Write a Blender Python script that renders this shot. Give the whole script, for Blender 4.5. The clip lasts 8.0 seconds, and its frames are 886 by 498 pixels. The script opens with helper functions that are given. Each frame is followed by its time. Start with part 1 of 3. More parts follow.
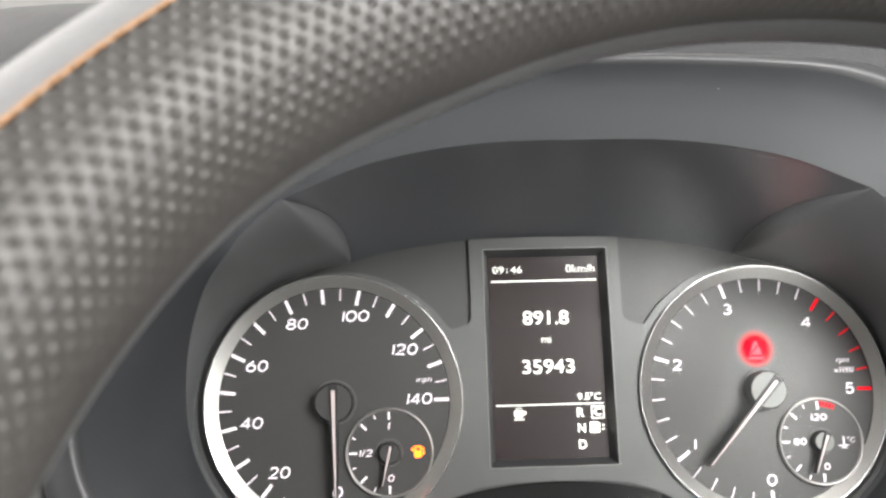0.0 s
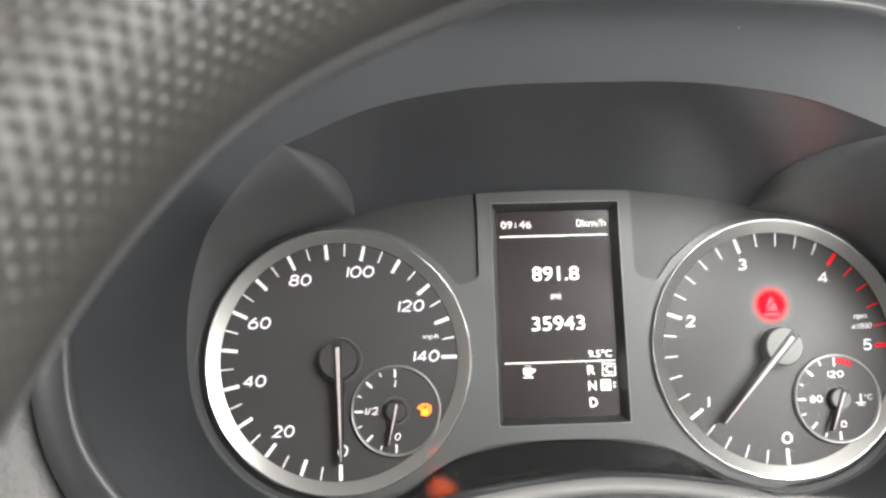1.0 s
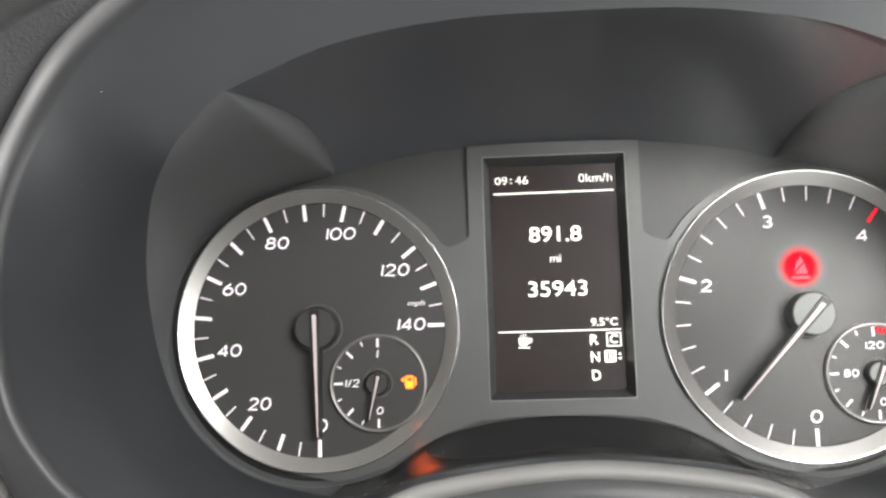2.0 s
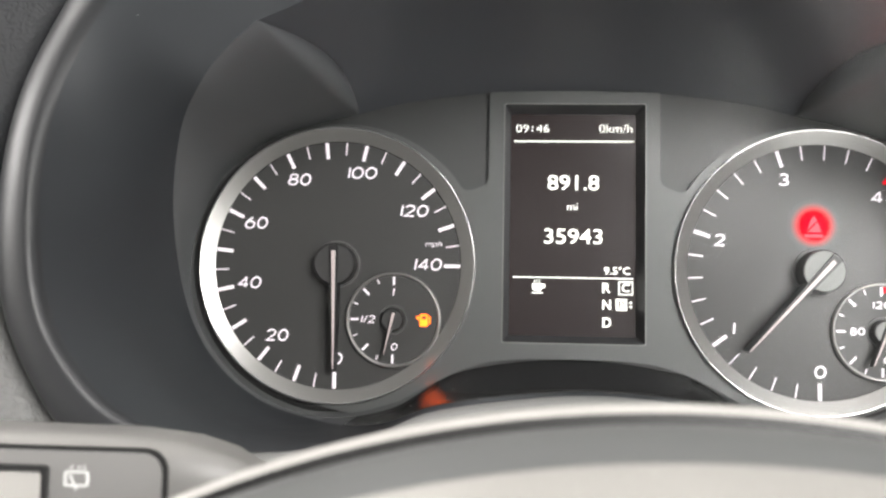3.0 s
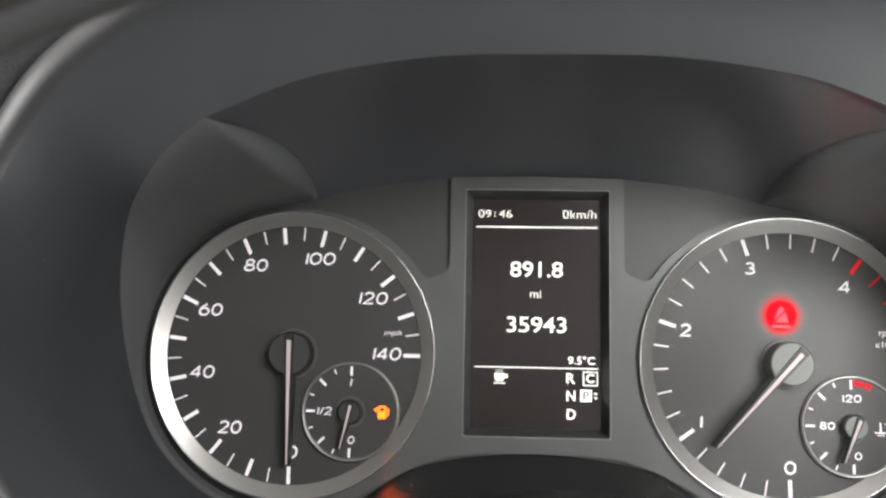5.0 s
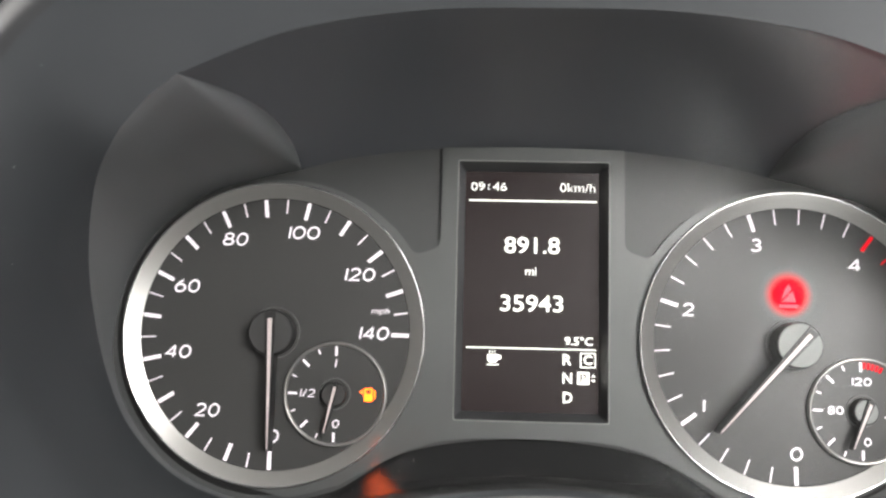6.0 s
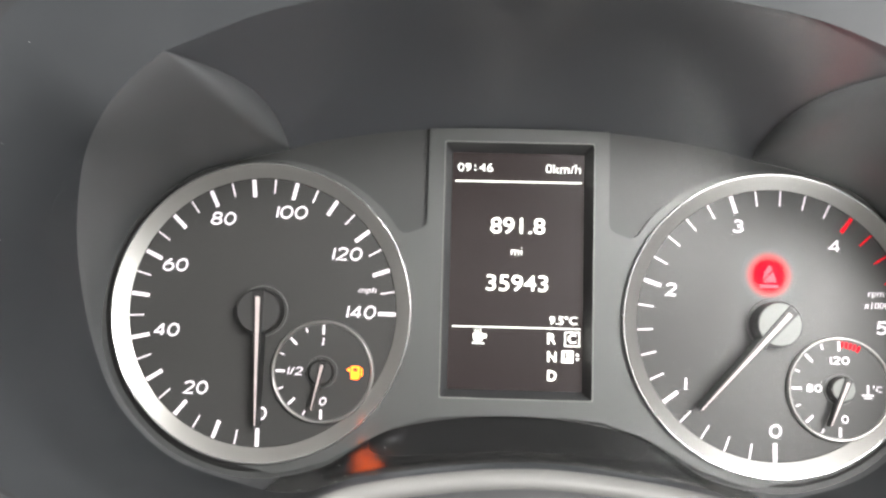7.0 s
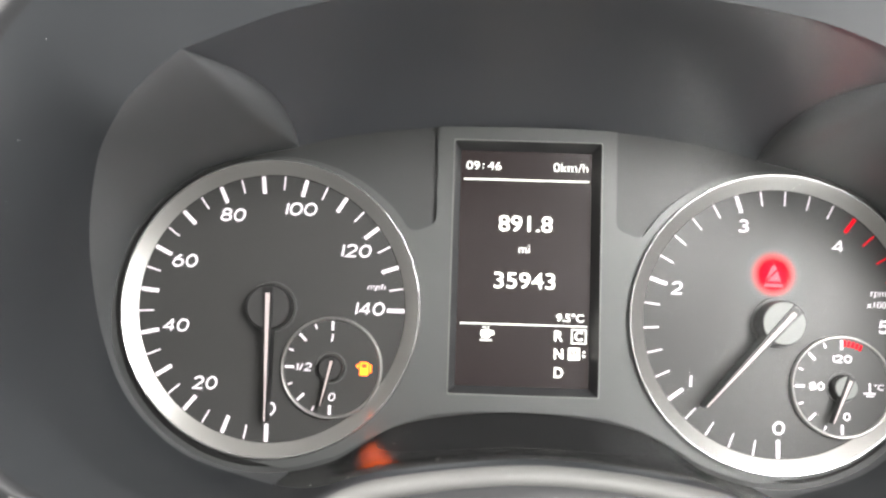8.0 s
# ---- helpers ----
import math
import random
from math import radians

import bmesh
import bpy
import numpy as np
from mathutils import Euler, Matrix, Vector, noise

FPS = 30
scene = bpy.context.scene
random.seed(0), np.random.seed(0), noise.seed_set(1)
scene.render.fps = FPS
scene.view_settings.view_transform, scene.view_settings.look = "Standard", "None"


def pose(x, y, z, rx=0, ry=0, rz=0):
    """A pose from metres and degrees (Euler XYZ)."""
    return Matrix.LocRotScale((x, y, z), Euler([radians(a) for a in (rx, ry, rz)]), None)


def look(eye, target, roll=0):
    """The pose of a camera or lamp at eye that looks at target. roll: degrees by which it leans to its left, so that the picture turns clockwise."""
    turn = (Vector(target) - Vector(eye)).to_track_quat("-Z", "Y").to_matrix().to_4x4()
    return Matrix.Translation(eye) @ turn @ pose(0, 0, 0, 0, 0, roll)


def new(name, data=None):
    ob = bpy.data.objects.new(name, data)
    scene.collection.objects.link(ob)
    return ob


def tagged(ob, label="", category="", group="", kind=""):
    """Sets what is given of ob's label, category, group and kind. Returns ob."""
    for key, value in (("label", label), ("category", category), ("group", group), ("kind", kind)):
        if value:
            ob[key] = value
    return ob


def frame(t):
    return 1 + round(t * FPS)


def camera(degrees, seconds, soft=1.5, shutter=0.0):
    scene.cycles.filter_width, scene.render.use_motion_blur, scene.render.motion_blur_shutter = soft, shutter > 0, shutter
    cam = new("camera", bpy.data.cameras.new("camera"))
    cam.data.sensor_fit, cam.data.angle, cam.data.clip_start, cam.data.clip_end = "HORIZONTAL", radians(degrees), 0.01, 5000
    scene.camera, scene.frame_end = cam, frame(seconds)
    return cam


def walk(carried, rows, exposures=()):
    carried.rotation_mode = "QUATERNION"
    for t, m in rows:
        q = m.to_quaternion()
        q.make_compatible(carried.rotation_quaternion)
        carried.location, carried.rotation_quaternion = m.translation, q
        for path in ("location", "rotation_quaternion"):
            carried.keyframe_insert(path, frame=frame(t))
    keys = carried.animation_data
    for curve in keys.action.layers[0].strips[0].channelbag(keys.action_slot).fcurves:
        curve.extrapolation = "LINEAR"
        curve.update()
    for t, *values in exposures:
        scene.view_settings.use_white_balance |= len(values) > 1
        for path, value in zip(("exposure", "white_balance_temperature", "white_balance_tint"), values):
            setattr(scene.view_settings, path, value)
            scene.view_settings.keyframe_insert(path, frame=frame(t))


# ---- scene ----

cam = camera(57.85, 8.0, soft=2.5)
cam.data.dof.use_dof = True
cam.data.dof.focus_distance, cam.data.dof.aperture_fstop = 0.27, 17.0
ROWS = [
    (0.0, 0.0311, -0.3299, 0.0035, 100.01, 1.64, -2.18),
    (0.5, 0.0181, -0.3143, 0.0035, 98.92, 3.09, -2.79),
    (0.6, 0.0158, -0.3153, 0.0020, 98.67, 3.07, -2.66),
    (1.0, 0.0289, -0.3190, -0.0035, 98.29, 1.77, -2.09),
    (1.2, 0.0404, -0.3180, -0.0022, 97.98, 0.68, 2.72),
    (2.3, 0.0643, -0.2870, -0.0072, 95.79, 1.75, 2.91),
    (2.5, 0.0666, -0.2878, -0.0092, 95.43, 1.60, 2.80),
    (3.0, 0.0573, -0.2968, -0.0134, 93.80, -1.05, 3.36),
    (3.5, 0.0697, -0.3019, -0.0316, 94.92, -1.19, 3.20),
    (4.0, 0.0760, -0.3029, -0.0337, 95.68, -0.46, 3.55),
    (4.5, 0.0760, -0.3142, -0.0248, 95.76, -0.59, 3.10),
    (5.0, 0.0669, -0.2903, 0.0046, 96.73, -1.14, 2.51),
    (5.2, 0.0665, -0.2836, 0.0033, 97.23, -1.27, 2.35),
    (6.3, 0.0657, -0.2742, 0.0011, 95.51, -1.36, 1.44),
    (6.5, 0.0676, -0.2772, 0.0017, 95.37, -1.35, 1.26),
    (7.0, 0.0670, -0.2770, -0.0017, 95.11, -1.51, 0.95),
    (7.5, 0.0675, -0.2752, 0.0005, 94.65, -1.64, 0.44),
    (8.0, 0.0609, -0.2793, -0.0005, 94.63, -1.81, 0.29),
]
walk(cam, [(t, pose(x, y, z, rx, ry, rz)) for t, x, y, z, rx, ry, rz in ROWS],
     exposures=[(0.0, 0.76), (0.5, 0.4), (0.8, 0.52), (1.0, 0.68), (1.2, 0.63), (2.5, 0.54), (3.0, 0.46), (3.5, -0.02), (4.0, -0.28), (4.5, -0.35), (5.0, 0.05), (5.2, 0.15), (6.3, 0.78), (6.5, 0.93), (8.0, 0.96)])

# ---- light: overcast sky through the cab's windows ----
world = bpy.data.worlds.new("sky")
scene.world = world
world.use_nodes = True
wn = world.node_tree
sky = wn.nodes.new("ShaderNodeTexSky")
sky.sky_type, sky.sun_disc = "NISHITA", False
sky.sun_elevation, sky.sun_rotation = radians(35), radians(200)
sky.dust_density, sky.ozone_density = 6.0, 0.3
wn.links.new(sky.outputs[0], wn.nodes["Background"].inputs[0])
wn.nodes["Background"].inputs[1].default_value = 0.1

sun = new("sun", bpy.data.lights.new("sun", "SUN"))
sun.data.energy, sun.data.angle, sun.data.color = 1.0, radians(12), (1.0, 0.96, 0.9)
sun.matrix_world = look((0.4, -1.2, 1.4), (0, 0, 0))


def window_light(name, eye, target, w, h, watts, colour=(1.0, 0.98, 0.95)):
    lamp = new(name, bpy.data.lights.new(name, "AREA"))
    lamp.data.shape, lamp.data.size, lamp.data.size_y = "RECTANGLE", w, h
    lamp.data.energy, lamp.data.color = watts, colour
    lamp.matrix_world = look(eye, target)
    return lamp


window_light("daylight_driver_window", (0.53, -0.87, 0.34), (0.0, -0.45, 0.1), 0.55, 0.42, 16.5, (1.0, 0.975, 0.95))
window_light("daylight_open_door", (0.53, -0.76, -0.17), (0.0, -0.42, -0.1), 0.38, 0.8, 5.5, (1.0, 0.99, 0.96))
window_light("daylight_door_rear", (0.53, -1.04, 0.08), (0.0, -0.75, 0.08), 0.45, 0.6, 1.2, (1.0, 0.99, 0.96))
window_light("daylight_passenger_window", (-1.28, -0.15, 0.34), (0.0, -0.15, 0.15), 0.9, 0.42, 28, (1.0, 0.965, 0.94))
window_light("daylight_windscreen", (-0.35, 0.72, 0.36), (-0.3, -0.3, 0.2), 1.5, 0.26, 20)

# unseen spot added for the fuel warning lamp's reflection on the shelf below it
shelf_spot = new("shelf_reflection_spot", bpy.data.lights.new("shelf_reflection_spot", "SPOT"))
shelf_spot.data.energy, shelf_spot.data.color, shelf_spot.data.shadow_soft_size = 0.55, (1.0, 0.1, 0.006), 0.0015
shelf_spot.data.spot_size, shelf_spot.data.spot_blend = radians(84), 0.9
shelf_spot.matrix_world = look((0.0385, -0.0095, -0.0205), (0.0405, -0.0145, -0.046)) @ Matrix.Diagonal((0.22, 1, 1, 1))

# ---- materials ----


def material(name, colour, rough=0.5, metal=0.0, grain=0.0, grain_size=400.0, mottle=0.0, spec=0.5, emit=None, power=0.0, coat=0.0):
    m = bpy.data.materials.new(name)
    m.use_nodes = True
    nt = m.node_tree
    b = nt.nodes["Principled BSDF"]
    b.inputs["Base Color"].default_value = (*colour, 1)
    b.inputs["Roughness"].default_value = rough
    b.inputs["Metallic"].default_value = metal
    b.inputs["Specular IOR Level"].default_value = spec
    b.inputs["Coat Weight"].default_value = coat
    if emit:
        b.inputs["Emission Color"].default_value = (*emit, 1)
        b.inputs["Emission Strength"].default_value = power
    tc = nt.nodes.new("ShaderNodeTexCoord")
    if mottle:
        n = nt.nodes.new("ShaderNodeTexNoise")
        n.inputs["Scale"].default_value, n.inputs["Detail"].default_value = 55.0, 6.0
        nt.links.new(tc.outputs["Object"], n.inputs["Vector"])
        mix = nt.nodes.new("ShaderNodeMix")
        mix.data_type = "RGBA"
        mix.inputs[6].default_value = (*[c * (1 - mottle) for c in colour], 1)
        mix.inputs[7].default_value = (*[min(1, c * (1 + mottle)) for c in colour], 1)
        nt.links.new(n.outputs["Fac"], mix.inputs[0])
        nt.links.new(mix.outputs[2], b.inputs["Base Color"])
        r = nt.nodes.new("ShaderNodeMapRange")
        r.inputs["To Min"].default_value, r.inputs["To Max"].default_value = max(0, rough - 0.08), min(1, rough + 0.08)
        nt.links.new(n.outputs["Fac"], r.inputs["Value"])
        nt.links.new(r.outputs["Result"], b.inputs["Roughness"])
    if grain:
        v = nt.nodes.new("ShaderNodeTexVoronoi")
        v.feature = "SMOOTH_F1"
        v.inputs["Scale"].default_value = grain_size
        n2 = nt.nodes.new("ShaderNodeTexNoise")
        n2.inputs["Scale"].default_value, n2.inputs["Detail"].default_value = grain_size * 0.4, 4.0
        warp = nt.nodes.new("ShaderNodeMixRGB")
        warp.inputs[0].default_value = 0.004
        nt.links.new(tc.outputs["Object"], warp.inputs[1])
        nt.links.new(tc.outputs["Object"], n2.inputs["Vector"])
        nt.links.new(n2.outputs["Color"], warp.inputs[2])
        nt.links.new(warp.outputs[0], v.inputs["Vector"])
        bump = nt.nodes.new("ShaderNodeBump")
        bump.inputs["Strength"].default_value, bump.inputs["Distance"].default_value = grain, 0.0006
        nt.links.new(v.outputs["Distance"], bump.inputs["Height"])
        nt.links.new(bump.outputs[0], b.inputs["Normal"])
    return m


HOOD = material("soft_touch_black_plastic", (0.032, 0.035, 0.0385), 0.48, grain=0.08, grain_size=2500, mottle=0.1, spec=0.35)
WELL = material("satin_blue_black_plastic", (0.097, 0.102, 0.114), 0.27, grain=0.03, grain_size=3000)
SHELF = material("glossy_black_plastic", (0.02, 0.0203, 0.0207), 0.26)
SIDE = material("satin_black_plastic", (0.113, 0.117, 0.122), 0.4, mottle=0.06)
DASH_SHADED = material("shaded_dash_plastic", (0.022, 0.023, 0.025), 0.6, grain=0.5, grain_size=900, mottle=0.15, spec=0.3)
DASH_LIT = material("grained_lit_plastic", (0.115, 0.115, 0.112), 0.5, grain=1.0, grain_size=620, mottle=0.15)
PLATE = material("satin_grey_paint", (0.103, 0.107, 0.106), 0.42, metal=0.35, grain=0.04, grain_size=5000, mottle=0.06)
POCKET = material("satin_dark_grey_paint", (0.056, 0.058, 0.058), 0.45, metal=0.15, grain=0.04, grain_size=5000, mottle=0.06)
CHROME = material("satin_silver_trim", (0.35, 0.346, 0.333), 0.33, metal=0.78)
EDGE = material("polished_silver_trim", (0.6, 0.6, 0.6), 0.18, metal=1.0)
FACE = material("matt_black_dial", (0.04, 0.04, 0.039), 0.46, mottle=0.06, spec=0.5)
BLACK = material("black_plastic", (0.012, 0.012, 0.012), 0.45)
# same hub cap twice: reflected light put into the grey one, black without
CAP_LIT = material("lit_hub_cap", (0.17, 0.177, 0.171), 0.5, mottle=0.05)
COLLAR = material("grey_collar_plastic", (0.11, 0.112, 0.11), 0.32)
SPEEDCAP = material("black_hub_cap", (0.04, 0.04, 0.04), 0.45, mottle=0.05)
PRINT = material("backlit_white_print", (0.72, 0.69, 0.72), 0.5, emit=(1.0, 0.9, 0.98), power=0.4)
# faint emission put into the needle stripe's paint to brighten it
NEEDLE = material("white_needle_glow", (0.5, 0.44, 0.43), 0.4, emit=(1.0, 0.84, 0.82), power=0.13)
REDPRINT = material("backlit_red_print", (0.5, 0.0, 0.008), 0.6, spec=0.05, emit=(1.0, 0.0, 0.012), power=0.6)
AMBER = material("amber_warning_light", (0.8, 0.3, 0.02), 0.5, emit=(1.0, 0.12, 0.003), power=3.2)
REDLAMP = material("red_warning_light", (0.4, 0.04, 0.05), 0.6, spec=0.05, emit=(1.0, 0.12, 0.15), power=0.9)
GLOW = material("white_display_segment", (0.8, 0.8, 0.78), 0.5, emit=(1.0, 0.98, 0.87), power=1.0)
FRAME_EDGE = material("grey_frame_edge", (0.2, 0.205, 0.2), 0.4)
# dim backlight; the red reflection in the glass is put into this emission
LCD = material("black_display_red_sheen", (0.014, 0.012, 0.013), 0.22, emit=(1.0, 0.6, 0.55), power=0.013)
FRAME_IN = material("dark_display_frame", (0.045, 0.047, 0.049), 0.4)
LEATHER = material("grained_grey_leatherette", (0.255, 0.247, 0.234), 0.47, grain=0.35, grain_size=1100, mottle=0.12)
FACELEATHER = material("coarse_grained_leatherette", (0.25, 0.243, 0.233), 0.5, grain=1.0, grain_size=620, mottle=0.12)
RIMLEATHER = material("dimpled_dark_leather", (0.028, 0.0262, 0.0246), 0.46, spec=0.34, mottle=0.25)
RIMPLAIN = material("smooth_dark_leather", (0.088, 0.09, 0.093), 0.36, grain=0.3, grain_size=1500, mottle=0.15)
STITCH = material("orange_brown_seam", (0.26, 0.13, 0.05), 0.6)
LIP = material("satin_black_lip", (0.027, 0.028, 0.03), 0.43, mottle=0.1, spec=0.42)
TRIM = material("grey_lip_plastic", (0.3, 0.29, 0.275), 0.42, mottle=0.08)
ROLL = material("lip_highlight_plastic", (0.15, 0.15, 0.146), 0.46, mottle=0.08)
STALKGREY = material("warm_grey_plastic", (0.165, 0.162, 0.157), 0.42, mottle=0.1)
STALKBODY = material("grey_lever_plastic", (0.16, 0.156, 0.15), 0.42, mottle=0.1)
BEVEL = material("smooth_dark_bevel", (0.095, 0.098, 0.097), 0.42, mottle=0.08)
SYMBOL = material("white_printed_symbol", (0.55, 0.55, 0.54), 0.5)
CABIN = material("cabin_grey_trim", (0.7, 0.69, 0.67), 0.8, mottle=0.1)
CABIN_DARK = material("cabin_dark_trim", (0.15, 0.15, 0.147), 0.8, mottle=0.15)

glass = bpy.data.materials.new("clear_cover_plastic")
glass.use_nodes = True
gt = glass.node_tree
gt.nodes.clear()
g_out, g_mix = gt.nodes.new("ShaderNodeOutputMaterial"), gt.nodes.new("ShaderNodeMixShader")
g_tr, g_gl, g_fr = gt.nodes.new("ShaderNodeBsdfTransparent"), gt.nodes.new("ShaderNodeBsdfGlossy"), gt.nodes.new("ShaderNodeFresnel")
g_gl.inputs["Roughness"].default_value = 0.2
g_fr.inputs["IOR"].default_value = 1.21
gt.links.new(g_fr.outputs[0], g_mix.inputs[0])
gt.links.new(g_tr.outputs[0], g_mix.inputs[1])
gt.links.new(g_gl.outputs[0], g_mix.inputs[2])
gt.links.new(g_mix.outputs[0], g_out.inputs[0])

# ---- builders; plan in millimetres, x to the right, z up, y away from the driver ----
MM = 0.001


def part(name, bm, mat, parent=None, label="", smooth=False):
    bmesh.ops.recalc_face_normals(bm, faces=bm.faces)
    me = bpy.data.meshes.new(name)
    bm.to_mesh(me)
    bm.free()
    me.materials.append(mat)
    if smooth:
        for p in me.polygons:
            p.use_smooth = True
    ob = new(name, me)
    if parent:
        ob.parent = parent
    if label:
        ob["label"] = label
    return ob


def thing(name, label, category, at=(0, 0, 0), group="", kind=""):
    ob = new(name)
    ob.location = [c * MM for c in at]
    ob.empty_display_size = 0.01
    return tagged(ob, label, category, group, kind)


def prism(outline, front, back, holes=()):
    """A plate with the outline (x, z) and holes through it, between two depths."""
    bm = bmesh.new()
    edges = []
    for loop in (outline, *holes):
        vs = [bm.verts.new((x * MM, front * MM, z * MM)) for x, z in loop]
        edges += [bm.edges.new((vs[i], vs[(i + 1) % len(vs)])) for i in range(len(vs))]
    bmesh.ops.triangle_fill(bm, use_beauty=True, use_dissolve=False, edges=edges, normal=(0, -1, 0))
    got = bmesh.ops.extrude_face_region(bm, geom=list(bm.faces))
    for v in got["geom"]:
        if isinstance(v, bmesh.types.BMVert):
            v.co.y = back * MM
    return bm


def lathe(cx, cz, profile, n=96, start=0.0, end=360.0):
    """Turns a profile of (radius, depth) about the axis through (cx, cz)."""
    bm = bmesh.new()
    whole = end - start >= 360
    rings = []
    for r, y in profile:
        ring = []
        for i in range(n if whole else n + 1):
            a = radians(start + (end - start) * i / n)
            ring.append(bm.verts.new(((cx + r * math.cos(a)) * MM, y * MM, (cz + r * math.sin(a)) * MM)))
        rings.append(ring)
    for a, b in zip(rings, rings[1:]):
        for i in range(len(a) if whole else len(a) - 1):
            j = (i + 1) % len(a)
            bm.faces.new((a[i], a[j], b[j], b[i]))
    return bm, rings


def disc(cx, cz, r, front, back, n=72, bevel=0.0):
    bm, rings = lathe(cx, cz, [(r, back), (r, front + bevel), (r - bevel, front)] if bevel else [(r, back), (r, front)], n)
    bm.faces.new(rings[-1])
    return bm


def bar(x0, z0, x1, z1, w0, w1, front, back):
    """A tapered bar from one place to another."""
    d = Vector((x1 - x0, z1 - z0)).normalized()
    n = Vector((-d.y, d.x))
    o = [(x0 + n.x * w0 / 2, z0 + n.y * w0 / 2), (x1 + n.x * w1 / 2, z1 + n.y * w1 / 2),
         (x1 - n.x * w1 / 2, z1 - n.y * w1 / 2), (x0 - n.x * w0 / 2, z0 - n.y * w0 / 2)]
    return prism(o, front, back)


def rounded(x0, z0, x1, z1, r, n=6):
    out = []
    for cx, cz, a0 in ((x1 - r, z1 - r, 0), (x0 + r, z1 - r, 90), (x0 + r, z0 + r, 180), (x1 - r, z0 + r, 270)):
        for i in range(n + 1):
            a = radians(a0 + 90 * i / n)
            out.append((cx + r * math.cos(a), cz + r * math.sin(a)))
    return out


def arc(cx, cz, r, a0, a1, n=24):
    return [(cx + r * math.cos(radians(a0 + (a1 - a0) * i / n)), cz + r * math.sin(radians(a0 + (a1 - a0) * i / n))) for i in range(n + 1)]


def lettering(name, words, cx, cz, height, mat, parent, front, width=None, shear=0.0, bold=0.0, label="", thick=0.12):
    """Words in the built-in font, centred at (cx, cz), with the height and width given."""
    cu = bpy.data.curves.new(name, "FONT")
    cu.body, cu.shear, cu.offset, cu.resolution_u = words, shear, bold, 4
    cu.align_x = "CENTER"
    tmp = bpy.data.objects.new("tmp", cu)
    scene.collection.objects.link(tmp)
    me = bpy.data.meshes.new_from_object(tmp.evaluated_get(bpy.context.evaluated_depsgraph_get()))
    bpy.data.objects.remove(tmp)
    xs, ys = [v.co.x for v in me.vertices], [v.co.y for v in me.vertices]
    w, h = max(xs) - min(xs), max(ys) - min(ys)
    mx, my = (max(xs) + min(xs)) / 2, (max(ys) + min(ys)) / 2
    sy = height / h
    sx = (width / w) if width else sy
    bm = bmesh.new()
    bm.from_mesh(me)
    bpy.data.meshes.remove(me)
    for v in bm.verts:
        v.co = Vector(((cx + (v.co.x - mx) * sx) * MM, front * MM, (cz + (v.co.y - my) * sy) * MM))
    return part(name, bm, mat, parent, label)


CORNER = 3


def ring_curve(points, per=10):
    """A smooth closed curve through control points (u, z, y), mirrored about the middle of the panel."""
    half = [Vector(p) for p in points]
    loop = half + [Vector((-p.x, p.y, p.z)) for p in reversed(half[1:-1])]
    out, n = [], len(loop)
    for i in range(n):
        p0, p1, p2, p3 = loop[i - 1], loop[i], loop[(i + 1) % n], loop[(i + 2) % n]
        if i in (CORNER, n - CORNER):
            p0 = 2 * p1 - p2
        if (i + 1) % n in (CORNER, n - CORNER):
            p3 = 2 * p2 - p1
        for k in range(per):
            t = k / per
            q = 0.5 * ((2 * p1) + (p2 - p0) * t + (2 * p0 - 5 * p1 + 4 * p2 - p3) * t * t + (3 * p1 - p0 - 3 * p2 + p3) * t ** 3)
            out.append(Vector((MID - q.x, q.z, q.y)))
    return out


def loft(loops, closed=True):
    bm = bmesh.new()
    rows = [[bm.verts.new(p * MM) for p in loop] for loop in loops]
    for a, b in zip(rows, rows[1:]):
        n = len(a)
        for i in range(n if closed else n - 1):
            j = (i + 1) % n
            bm.faces.new((a[i], a[j], b[j], b[i]))
    return bm, rows


def mixed(a, b, t, push=0.0):
    return [p.lerp(q, t) + Vector((0, push, 0)) for p, q in zip(a, b)]


MID = 87.5
SP, TA = (0.0, 0.0), (175.08, 0.0)
FUEL, TEMP = (21.6, -20.2), (196.9, -21.2)

# ---- the binnacle round the instruments ----
EDGE_PLATE = [(0, 66, 1), (33, 65.2, 1), (63, 61.4, 1), (81, 57.0, 1), (96, 53.4, 1), (116, 46.4, 1), (134, 30, 1), (142.6, 8, 1),
              (142.8, -14, 1), (133.5, -33.5, 1), (116, -49.3, 1), (92, -56.8, 1), (66, -52.7, 1), (40, -38.5, 1), (0, -33.5, 1)]
EDGE_LENS = [(0, 83, -80), (35, 82, -80), (68, 76.2, -80), (97, 65.2, -78.5), (106, 58.5, -76), (115, 49.5, -72), (127, 38, -56), (138, 16, -32),
             (142.8, -12, -7), (134.3, -33.3, -3), (116.5, -49.4, -3), (93, -57, -5), (67, -53.4, -36), (42, -43, -60), (0, -38.6, -60)]
EDGE_CREST = [(0, 105, -93), (44, 104.3, -93), (82.5, 101, -92.5), (112, 92.3, -89), (134, 77, -85), (147, 61, -82), (156, 38, -82), (159, 14, -82),
              (157, -12, -81), (149.5, -30, -80), (133, -47, -78), (103, -57, -74), (68, -54, -70), (44, -45, -67), (0, -40, -67)]
EDGE_OUTER = [(0, 110, -89.5), (46, 109.8, -89), (90, 107.5, -88.5), (122, 101, -85), (145.5, 84, -81), (158.5, 68.5, -78), (169.5, 43.5, -78), (174, 15, -78),
              (172, -13, -78), (163.5, -36, -77), (147, -57, -75), (110, -70, -71), (66, -66, -72), (40, -57, -74), (0, -52, -76)]
c_plate, c_lens, c_crest, c_outer = (ring_curve(p) for p in (EDGE_PLATE, EDGE_LENS, EDGE_CREST, EDGE_OUTER))

